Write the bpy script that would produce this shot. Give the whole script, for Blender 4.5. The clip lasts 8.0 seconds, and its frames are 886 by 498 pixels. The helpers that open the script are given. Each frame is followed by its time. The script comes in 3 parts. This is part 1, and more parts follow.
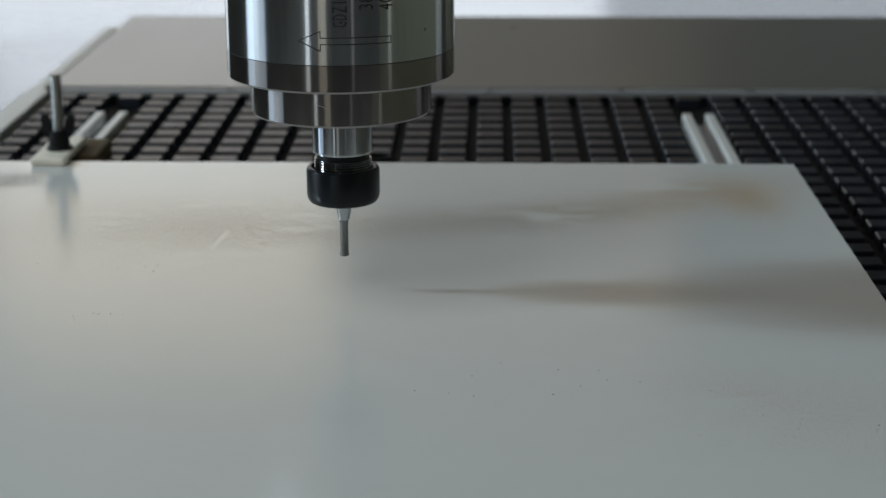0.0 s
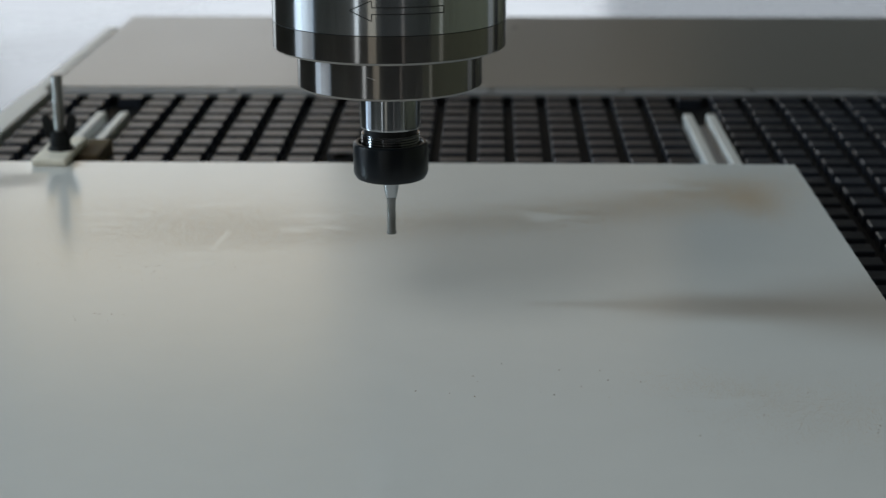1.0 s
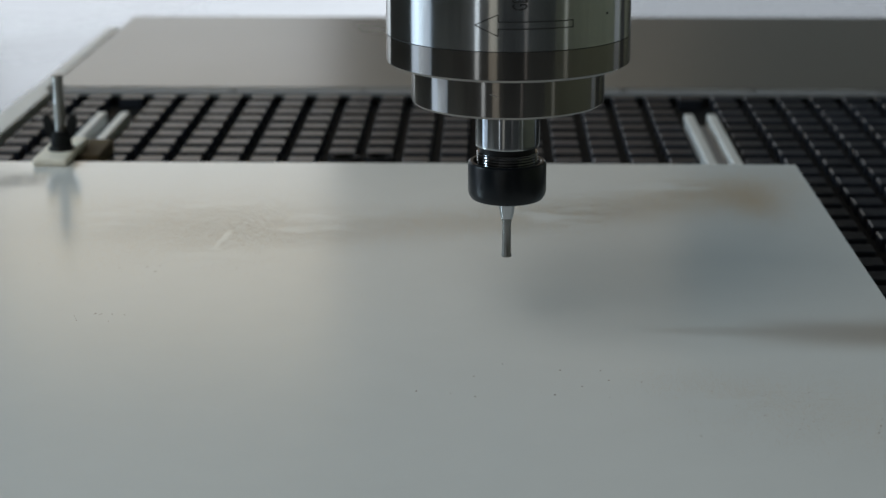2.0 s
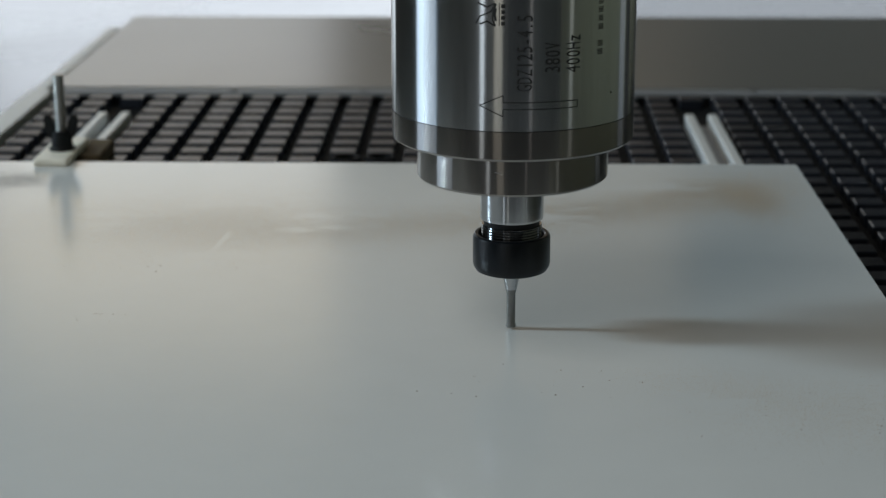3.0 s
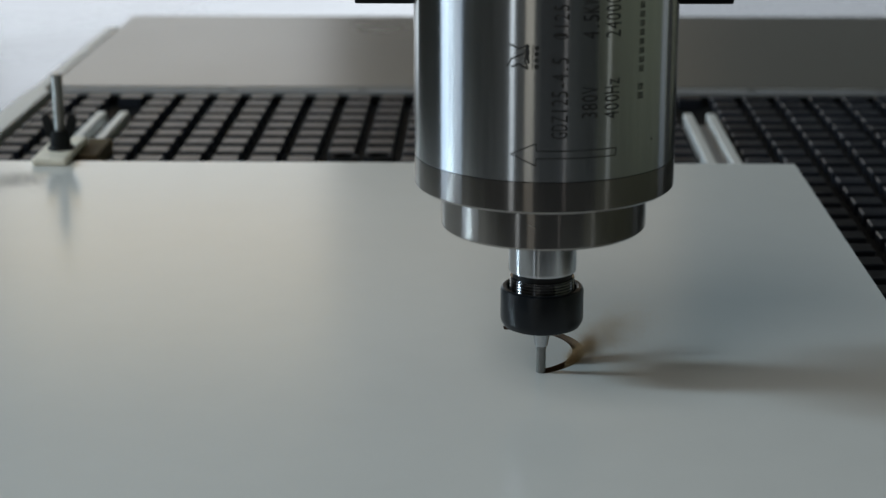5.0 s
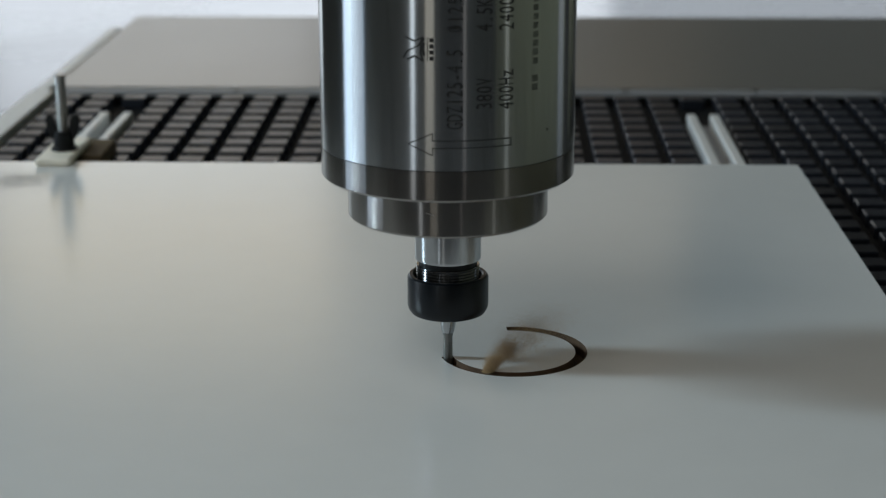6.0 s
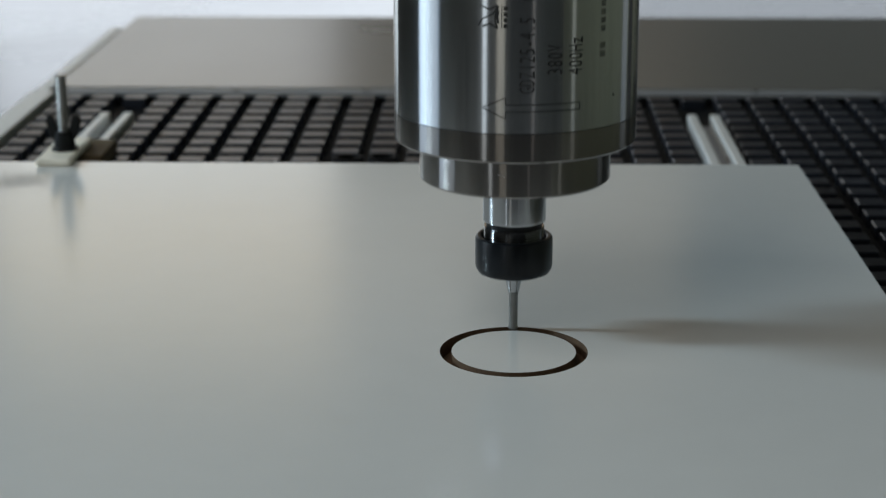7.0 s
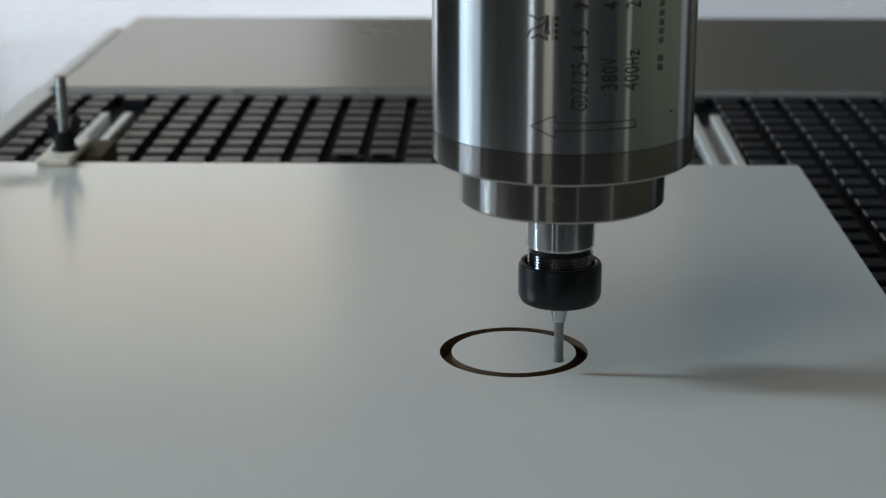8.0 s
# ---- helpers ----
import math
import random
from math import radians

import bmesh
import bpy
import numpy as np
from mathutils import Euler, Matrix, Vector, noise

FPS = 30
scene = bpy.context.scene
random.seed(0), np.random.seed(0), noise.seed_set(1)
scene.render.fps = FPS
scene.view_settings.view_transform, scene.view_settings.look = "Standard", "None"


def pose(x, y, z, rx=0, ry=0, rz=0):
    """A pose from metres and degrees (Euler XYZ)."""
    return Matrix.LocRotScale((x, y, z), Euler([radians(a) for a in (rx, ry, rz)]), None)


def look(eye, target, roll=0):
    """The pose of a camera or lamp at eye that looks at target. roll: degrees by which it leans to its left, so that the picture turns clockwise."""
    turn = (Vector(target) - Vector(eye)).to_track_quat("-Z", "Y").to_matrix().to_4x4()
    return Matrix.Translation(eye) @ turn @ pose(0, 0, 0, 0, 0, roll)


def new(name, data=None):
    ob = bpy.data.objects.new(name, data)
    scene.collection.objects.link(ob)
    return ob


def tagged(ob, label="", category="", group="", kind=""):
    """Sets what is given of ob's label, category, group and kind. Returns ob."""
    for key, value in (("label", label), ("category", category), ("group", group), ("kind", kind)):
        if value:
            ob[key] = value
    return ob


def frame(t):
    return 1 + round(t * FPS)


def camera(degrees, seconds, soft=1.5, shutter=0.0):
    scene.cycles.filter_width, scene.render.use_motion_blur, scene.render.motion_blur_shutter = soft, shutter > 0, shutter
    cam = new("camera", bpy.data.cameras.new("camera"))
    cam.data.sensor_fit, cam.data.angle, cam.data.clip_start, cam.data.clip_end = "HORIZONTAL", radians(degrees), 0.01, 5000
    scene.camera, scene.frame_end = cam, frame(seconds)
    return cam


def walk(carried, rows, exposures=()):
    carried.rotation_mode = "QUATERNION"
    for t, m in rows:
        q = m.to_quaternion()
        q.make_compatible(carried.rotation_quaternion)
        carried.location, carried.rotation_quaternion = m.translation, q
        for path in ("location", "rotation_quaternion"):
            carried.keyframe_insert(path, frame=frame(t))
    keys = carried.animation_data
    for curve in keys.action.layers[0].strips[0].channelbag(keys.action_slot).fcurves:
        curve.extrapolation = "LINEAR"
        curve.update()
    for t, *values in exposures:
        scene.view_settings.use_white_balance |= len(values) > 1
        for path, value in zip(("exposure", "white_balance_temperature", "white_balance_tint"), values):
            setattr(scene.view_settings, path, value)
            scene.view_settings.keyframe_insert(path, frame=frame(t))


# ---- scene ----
# World: board top is z = 0, +y runs away from the camera along the table.
EYE = (0.0, 0.0, 0.31537)
PITCH, TURN, ROLL = 16.5095, 1.516, -0.1255


def aim(right, down):
    """Camera pose: right/down are small swings in milliradians of the picture."""
    th, ya = radians(PITCH) - down / 1000, radians(TURN) + right / 1000
    way = Vector((-math.sin(ya) * math.cos(th), math.cos(ya) * math.cos(th), -math.sin(th)))
    return look(EYE, Vector(EYE) + way, ROLL)


cam = camera(27.604, 8.0, soft=1.2, shutter=0.25)
cam.data.dof.use_dof = True
cam.data.dof.focus_distance = 0.93
cam.data.dof.aperture_fstop = 10.0
walk(cam, [(t, aim(a, b)) for t, a, b in (
    (0.0, -0.35, -0.12), (0.5, 0.0, 0.0), (1.0, 0.2, 0.05), (1.5, 0.45, 0.1), (1.7, 0.55, 0.12), (2.8, 1.0, 0.15), (3.5, 1.3, 0.16),
    (3.8, 1.2, 0.16), (4.0, 0.95, 0.1), (4.2, -0.1, -0.6), (4.5, -0.45, -0.65), (4.7, -0.3, -0.5), (5.8, 2.0, 0.2),
    (6.0, 2.15, 0.25), (6.5, 2.4, 0.3), (7.0, 2.5, 0.35), (7.5, 2.5, 0.5), (8.0, 2.5, 0.55))],
    exposures=[(0.0, 0.0), (8.0, 0.0)])

# ---- light ----
world = bpy.data.worlds.new("sky")
scene.world = world
world.use_nodes = True
wn = world.node_tree
sky = wn.nodes.new("ShaderNodeTexSky")
sky.sky_type, sky.sun_disc = "NISHITA", False
sky.sun_elevation, sky.sun_rotation = radians(35), radians(-80)
wn.links.new(sky.outputs[0], wn.nodes["Background"].inputs[0])
wn.nodes["Background"].inputs[1].default_value = 0.06


def opening_light(name, at, target, w, h, watts, colour):
    """Area lamp set in an opening: a window's sky light or added fill."""
    la = bpy.data.lights.new(name, "AREA")
    la.shape, la.size, la.size_y, la.energy, la.color = "RECTANGLE", w, h, watts, colour
    ob = new(name, la)
    ob.matrix_world = look(at, target)
    return ob


# hall: inner faces of its walls
XL, XR, YB, YF, ZF, ZC = -3.0, 4.6, -4.0, 10.0, -0.85, 5.2
SIDE_DOOR = (0.99, 1.5, ZF, 0.9)         # y0, y1, z0, z1 in the west wall
SIDE_WIN = (0.86, 1.2, 1.0, 1.72)
# added, unseen: low fill for the steel's left side, far fill for the floor
SIDE_LOW_FILL = (0.15, 0.99, ZF, 0.15)
SIDE_FAR_FILL = (5.2, 8.6, ZF, 2.2)
# the third one is an added slit for another streak in the steel
BACK_OPENINGS = ((-2.94, -2.5, ZF, 2.6), (-1.6, -0.9, ZF, 2.4), (1.3, 1.48, ZF, 2.6))   # x0, x1, z0, z1 in the south wall
# both east openings are added, to draw bright streaks on the spindle
EAST_FILLS = ((-2.7, -2.25, ZF, 2.8), (3.1, 4.2, ZF, 1.3))
# added low lamps, out of view: glare on the far floor, weaker at right
FLOOR_FILL = (-2.9, 0.64, ZF, 0.45)
FLOOR_FILL_RIGHT = (0.64, 3.2, ZF, 0.45)
# added bright patch, unseen, for the sheen of end plate and board
FAR_GLOW = (-2.95, -0.9, 1.0, 2.2)
# added amber lamps, unseen: they warm the band mirrored in the board
AMBER_LEFT = (-2.95, -0.9, 2.28, 3.2)
AMBER_MID = (-0.84, 1.1, 2.28, 3.1)
# added overhead fill for the board; no roof opening is seen
ROOF_FILL = (-2.95, -1.2, -3.6, 0.6)
COOL, WARM = (0.83, 0.93, 1.0), (1.0, 0.94, 0.78)
for (y0, y1, z0, z1), watts, colour in ((SIDE_DOOR, 4.8, (0.52, 0.74, 1.0)), (SIDE_WIN, 62, (0.645, 0.86, 1.0)), (SIDE_FAR_FILL, 40, COOL), (SIDE_LOW_FILL, 2.0, (0.55, 0.76, 1.0))):
    c = (XL - 0.02, (y0 + y1) / 2, (z0 + z1) / 2)
    opening_light("west_light", c, (0, c[1], c[2]), y1 - y0, z1 - z0, watts, colour)
for (x0, x1, z0, z1), y, way, watts, colour in ((BACK_OPENINGS[0], YB - 0.02, 0, 8, COOL), (BACK_OPENINGS[1], YB - 0.02, 0, 3, WARM), (BACK_OPENINGS[2], YB - 0.02, 0, 0.4, (1.0, 0.9, 0.86)), (FLOOR_FILL, YF + 0.02, 0, 32, (0.88, 0.93, 1.0)), (FLOOR_FILL_RIGHT, YF + 0.02, 0, 10, (0.88, 0.93, 1.0)), (FAR_GLOW, YF + 0.02, 0, 10.5, (0.93, 0.96, 1.0)), (AMBER_LEFT, YF + 0.02, 0, 8, (1.0, 0.70, 0.28)), (AMBER_MID, YF + 0.02, 0, 2.8, (1.0, 0.67, 0.26))):
    c = ((x0 + x1) / 2, y, (z0 + z1) / 2)
    opening_light("end_light", c, (c[0], way, c[2]), x1 - x0, z1 - z0, watts, colour)
for (y0, y1, z0, z1), watts, colour in ((EAST_FILLS[0], 1.5, (0.96, 1.0, 0.86)), (EAST_FILLS[1], 1.4, COOL)):
    c = (XR + 0.02, (y0 + y1) / 2, (z0 + z1) / 2)
    opening_light("east_light", c, (0, c[1], c[2]), y1 - y0, z1 - z0, watts, colour)
x0, x1, y0, y1 = ROOF_FILL
opening_light("roof_fill", ((x0 + x1) / 2, (y0 + y1) / 2, ZC + 0.08), ((x0 + x1) / 2, (y0 + y1) / 2 + 0.001, 0), x1 - x0, y1 - y0, 86, (0.985, 0.972, 0.895))


# ---- materials ----
def material(name, base, rough=0.5, metal=0.0, vary=0.15, scale=20.0, bump=0.0, bump_scale=200.0, rough_vary=0.1, stretch=(1, 1, 1), spec=0.5, piece=0.0, tint=None, flat=False, detail=6, turned=False):
    """Principled surface with two scales of variation in colour and gloss, and fine relief."""
    m = bpy.data.materials.new(name)
    m.use_nodes = True
    t = m.node_tree
    bsdf = t.nodes["Principled BSDF"]
    bsdf.inputs["Metallic"].default_value = metal
    bsdf.inputs["Specular IOR Level"].default_value = spec
    tc = t.nodes.new("ShaderNodeNewGeometry" if flat else "ShaderNodeTexCoord")
    mp = t.nodes.new("ShaderNodeMapping")
    mp.inputs["Scale"].default_value = stretch
    t.links.new(tc.outputs["Position" if flat else "Object"], mp.inputs[0])
    n1, n2 = t.nodes.new("ShaderNodeTexNoise"), t.nodes.new("ShaderNodeTexNoise")
    n1.inputs["Scale"].default_value, n1.inputs["Detail"].default_value = scale, detail
    n2.inputs["Scale"].default_value, n2.inputs["Detail"].default_value = scale * 9, 4
    for n in (n1, n2):
        t.links.new(mp.outputs[0], n.inputs["Vector"])
    mixv = t.nodes.new("ShaderNodeMath")
    mixv.operation = "MULTIPLY_ADD"
    t.links.new(n2.outputs[0], mixv.inputs[0])
    mixv.inputs[1].default_value = 0.45
    t.links.new(n1.outputs[0], mixv.inputs[2])
    ramp = t.nodes.new("ShaderNodeMapRange")
    ramp.inputs[1].default_value, ramp.inputs[2].default_value = 0.35, 1.1
    t.links.new(mixv.outputs[0], ramp.inputs[0])
    col = t.nodes.new("ShaderNodeMix")
    col.data_type = "RGBA"
    dark = tint or tuple(c * (1 - vary) for c in base)
    lite = tuple(min(1, c * (1 + vary)) for c in base)
    col.inputs[6].default_value, col.inputs[7].default_value = (*dark, 1), (*lite, 1)
    t.links.new(ramp.outputs[0], col.inputs[0])
    out = col.outputs[2]
    if piece:
        info, mul = t.nodes.new("ShaderNodeObjectInfo"), t.nodes.new("ShaderNodeMapRange")
        mul.inputs[3].default_value, mul.inputs[4].default_value = 1 - piece, 1 + piece
        t.links.new(info.outputs["Random"], mul.inputs[0])
        hsv = t.nodes.new("ShaderNodeHueSaturation")
        t.links.new(mul.outputs[0], hsv.inputs["Value"])
        t.links.new(out, hsv.inputs["Color"])
        out = hsv.outputs[0]
    t.links.new(out, bsdf.inputs["Base Color"])
    rr = t.nodes.new("ShaderNodeMapRange")
    rr.inputs[3].default_value, rr.inputs[4].default_value = max(0.02, rough - rough_vary), min(1, rough + rough_vary)
    t.links.new(n1.outputs[0], rr.inputs[0])
    t.links.new(rr.outputs[0], bsdf.inputs["Roughness"])
    if turned:
        tan = t.nodes.new("ShaderNodeTangent")
        tan.direction_type, tan.axis = "RADIAL", "Z"
        t.links.new(tan.outputs[0], bsdf.inputs["Tangent"])
        bsdf.inputs["Anisotropic"].default_value = 0.97
        bsdf.inputs["Anisotropic Rotation"].default_value = 0.25
    if bump:
        n3, b = t.nodes.new("ShaderNodeTexNoise"), t.nodes.new("ShaderNodeBump")
        n3.inputs["Scale"].default_value = bump_scale
        t.links.new(mp.outputs[0], n3.inputs["Vector"])
        t.links.new(n3.outputs[0], b.inputs["Height"])
        b.inputs["Strength"].default_value, b.inputs["Distance"].default_value = bump, 0.001
        t.links.new(b.outputs[0], bsdf.inputs["Normal"])
    return m


M_MELAMINE = material("white_melamine", (0.735, 0.728, 0.708), 0.2, vary=0.035, scale=4, rough_vary=0.03, flat=True, detail=2, spec=0.52)
M_MDF = material("cut_fibreboard", (0.135, 0.078, 0.043), 0.9, vary=0.45, scale=120, bump=0.6, bump_scale=1500, flat=True)
# upright streaks in these two steels' colour imitate reflections of the hall
M_STEEL = material("turned_steel", (0.56, 0.57, 0.58), 0.175, 1.0, vary=0.25, scale=60, rough_vary=0.06, stretch=(1, 1, 0.03), turned=True)
M_STEEL_DULL = material("ground_steel", (0.31, 0.288, 0.27), 0.17, 1.0, vary=0.16, scale=42, rough_vary=0.05, stretch=(1, 1, 0.06), turned=True)
M_SHAFT = material("polished_shaft_steel", (0.47, 0.475, 0.485), 0.12, 1.0, vary=0.06, scale=40, rough_vary=0.02, stretch=(1, 1, 4), turned=True)
M_THREAD = material("oiled_thread_steel", (0.13, 0.13, 0.135), 0.22, 1.0, vary=0.2, scale=60, rough_vary=0.04, turned=True)
M_NUT = material("black_oxide", (0.005, 0.0065, 0.009), 0.3, 0.0, vary=0.3, scale=60, rough_vary=0.08, bump=0.05, bump_scale=1200, spec=0.3)
M_CARBIDE = material("grey_carbide", (0.25, 0.245, 0.235), 0.38, 0.85, vary=0.15, scale=200)
M_INK = material("engraved_black_ink", (0.02, 0.02, 0.02), 0.6, vary=0.2)
M_BLOCK = material("black_phenolic", (0.012, 0.0142, 0.0205), 0.36, vary=0.35, scale=35, rough_vary=0.12, bump=0.08, bump_scale=900, piece=0.35, spec=0.42)
M_BED = material("black_bed", (0.008, 0.008, 0.009), 0.65, vary=0.4, scale=25, bump=0.1, spec=0.15)
M_ALU = material("anodised_aluminium", (0.75, 0.735, 0.71), 0.4, 0.15, vary=0.08, scale=30, stretch=(6, 1, 6))
M_PLATE = material("beige_painted_plate", (0.14, 0.132, 0.112), 0.28, vary=0.06, scale=6, rough_vary=0.02, bump=0.02, bump_scale=600, spec=0.75)
M_EDGE = material("grey_painted_edge", (0.24, 0.24, 0.245), 0.5, vary=0.12, scale=15)
M_FRAME = material("grey_machine_paint", (0.25, 0.26, 0.27), 0.5, vary=0.1, scale=10)
M_CLAMP = material("cream_plastic_clamp", (0.84, 0.78, 0.66), 0.4, vary=0.12, scale=60, bump=0.05)
M_WOOD = material("brown_wood_block", (0.12, 0.088, 0.052), 0.7, vary=0.35, scale=60, stretch=(1, 6, 1), bump=0.2, spec=0.15)
M_BOLT = material("zinc_bolt", (0.27, 0.26, 0.25), 0.32, 0.9, vary=0.2, scale=80)
M_BLACK = material("black_cast_metal", (0.006, 0.0065, 0.007), 0.45, 0.0, vary=0.3, scale=70, bump=0.1, spec=0.25)
M_DUST = material("brown_wood_dust", (0.52, 0.365, 0.205), 0.95, vary=0.45, scale=900, spec=0.1)
M_SMOKE = material("burnt_wood_dust", (0.34, 0.20, 0.095), 0.95, vary=0.5, scale=900, spec=0.1)
M_CHIP = material("dark_wood_chips", (0.2, 0.11, 0.05), 0.95, vary=0.5, scale=900, spec=0.1)
M_DIRT = material("grey_dirt", (0.16, 0.155, 0.15), 0.9, vary=0.3, scale=900, spec=0.1)
M_FLOOR = material("pale_epoxy_floor", (0.15, 0.155, 0.165), 0.26, vary=0.06, scale=0.8, rough_vary=0.08)
M_WALL = material("grey_green_wall_paint", (0.165, 0.167, 0.158), 0.8, vary=0.07, scale=1.2, bump=0.05, bump_scale=60)
# paler paint stands in for light on the unseen east wall
M_WALL_LIT = material("lit_wall_tone", (0.44, 0.45, 0.31), 0.7, vary=0.07, scale=1.2, bump=0.05, bump_scale=60)
# darker paint stands in for the dim far end, as mirrored in board and blocks
M_WALL_DIM = material("dim_wall_tone", (0.105, 0.108, 0.11), 0.8, vary=0.1, scale=1.2, bump=0.05, bump_scale=60)
M_CEIL = material("grey_ceiling", (0.33, 0.34, 0.35), 0.8, vary=0.08, scale=1.0)
M_WHITE = material("white_frame_paint", (0.7, 0.7, 0.69), 0.4, vary=0.05, scale=12)


# ---- mesh helpers ----
def link(name, bm, mats, parent=None, label="", smooth=False):
    me = bpy.data.meshes.new(name)
    bm.normal_update()
    if smooth:
        for f in bm.faces:
            f.smooth = True
        for e in bm.edges:
            if len(e.link_faces) == 2 and e.calc_face_angle(0) > radians(30):
                e.smooth = False
    bm.to_mesh(me)
    bm.free()
    for m in (mats if isinstance(mats, (list, tuple)) else [mats]):
        me.materials.append(m)
    ob = new(name, me)
    if parent:
        ob.parent = parent
    if label:
        ob["label"] = label
    return ob


def part(name, bm, mats, parent, label="", smooth=False):
    return link(name, bm, mats, parent, label, smooth)


def empty(name, m=None):
    ob = new(name)
    ob.empty_display_size = 0.05
    if m:
        ob.matrix_world = m
    return ob


def box(x0, x1, y0, y1, z0, z1, bevel=0.0, bm=None, segs=2):
    own = bmesh.new()
    bmesh.ops.create_cube(own, size=1)
    bmesh.ops.scale(own, vec=(x1 - x0, y1 - y0, z1 - z0), verts=own.verts)
    bmesh.ops.translate(own, vec=((x0 + x1) / 2, (y0 + y1) / 2, (z0 + z1) / 2), verts=own.verts)
    if bevel:
        bmesh.ops.bevel(own, geom=own.edges[:], offset=bevel, segments=segs, affect="EDGES", profile=0.5)
    return join(bm, own)


def join(bm, own):
    if bm is None:
        return own
    tmp = bpy.data.meshes.new("tmp")
    own.to_mesh(tmp)
    own.free()
    bm.from_mesh(tmp)
    bpy.data.meshes.remove(tmp)
    return bm


def lathe(profile, n=96, bm=None, cx=0.0, cy=0.0, cap=True):
    """Turned solid from (radius, height) pairs, bottom to top."""
    own = bmesh.new()
    rings = []
    for r, z in profile:
        rings.append([own.verts.new((cx + r * math.cos(2 * math.pi * i / n), cy + r * math.sin(2 * math.pi * i / n), z)) for i in range(n)])
    for a, b in zip(rings, rings[1:]):
        for i in range(n):
            j = (i + 1) % n
            own.faces.new((a[i], a[j], b[j], b[i]))
    if cap:
        own.faces.new(rings[0][::-1])
        own.faces.new(rings[-1])
    return join(bm, own)


# ---- the hall ----
def wall_with_openings(name, axis, at, thick, a0, a1, z0, z1, holes, label, paint=M_WALL):
    """A wall across x (axis 'y' fixed) or y (axis 'x' fixed), with openings (a0, a1, z0, z1)."""
    bm = bmesh.new()

    def slab(p0, p1, q0, q1):
        if p1 - p0 < 1e-4 or q1 - q0 < 1e-4:
            return
        lo, hi = min(at, at + thick), max(at, at + thick)
        if axis == "x":
            box(lo, hi, p0, p1, q0, q1, bm=bm)
        else:
            box(p0, p1, lo, hi, q0, q1, bm=bm)
    xs = sorted({a0, a1, *[h[0] for h in holes], *[h[1] for h in holes]})
    for p0, p1 in zip(xs, xs[1:]):
        z = z0
        for h in sorted(holes, key=lambda h: h[2]):
            if h[0] <= p0 and h[1] >= p1:
                slab(p0, p1, z, h[2])
                z = h[3]
        slab(p0, p1, z, z1)
    return tagged(link(name, bm, paint), label, "wall", kind="structure")


T = 0.2
tagged(link("floor", box(XL - T, XR + T, YB - T, YF + T, ZF - 0.1, ZF), M_FLOOR), "pale grey glossy epoxy workshop floor", "floor", kind="structure")
roof = bmesh.new()
for x0, x1, y0, y1 in ((XL - T, ROOF_FILL[0], YB - T, YF + T), (ROOF_FILL[1], XR + T, YB - T, YF + T), (ROOF_FILL[0], ROOF_FILL[1], YB - T, ROOF_FILL[2]), (ROOF_FILL[0], ROOF_FILL[1], ROOF_FILL[3], YF + T)):
    box(x0, x1, y0, y1, ZC, ZC + 0.1, bm=roof)
tagged(link("ceiling", roof, M_CEIL), "grey plain workshop ceiling with a large opening for added fill light", "ceiling", kind="structure")
wall_with_openings("wall_west", "x", XL, -T, YB, YF, ZF, ZC, [SIDE_DOOR, SIDE_WIN, SIDE_FAR_FILL, SIDE_LOW_FILL], "grey-green painted wall with a door, a high window and added light openings")
wall_with_openings("wall_east", "x", XR, T, YB, YF, ZF, ZC, list(EAST_FILLS), "pale green unseen wall with two added light slits, toned as if lit", M_WALL_LIT)
wall_with_openings("wall_south", "y", YB, -T, XL, XR, ZF, ZC, list(BACK_OPENINGS), "grey-green painted wall with two narrow windows and an added light slit")
wall_with_openings("wall_north", "y", YF, T, XL, XR, ZF, ZC, [FLOOR_FILL, FLOOR_FILL_RIGHT, FAR_GLOW, AMBER_LEFT, AMBER_MID], "dark grey-green unseen wall with added light openings, toned for a dim hall", M_WALL_DIM)

# dark panels added out of view, to put dark bands into the spindle's reflections
M_DARK_PANEL = material("dark_panel_paint", (0.035, 0.035, 0.035), 0.5, vary=0.2, scale=3)


def dark_panel(name, x0, x1, y0, y1):
    door = link(name, box(x0, x1, y0, y1, ZF, 1.25, 0.01), M_DARK_PANEL)
    return tagged(door, "added dark grey panel, unseen, for a dark band in the steel", "door", kind="structure")


dark_panel("dark_panel_1", -0.45, 1.25, YB + 0.002, YB + 0.06)
dark_panel("dark_panel_2", XR - 0.06, XR - 0.002, 4.4, 5.6)


# ---- vacuum table ----
P, GX, GY, ZB = 0.02929, -0.04283, 1.58766, -0.012      # block pitch, first groove, far end, block top
X_LEFT, X_RIGHT, Y_NEAR = GX - 12 * P, GX + 18 * P, 0.655
RAIL_COLUMNS = (-10, 7)
Y_RAIL = 1.4995
PORTS = ((-0.1128, 1.3529), (-0.0859, 1.3552))


def block_mesh():
    w, d = 0.0101, 0.0087
    bm = box(-w, w, -d, d, -0.009, 0, 0.0007, segs=1)
    me = bpy.data.meshes.new("block")
    bm.to_mesh(me)
    bm.free()
    me.materials.append(M_BLOCK)
    return me


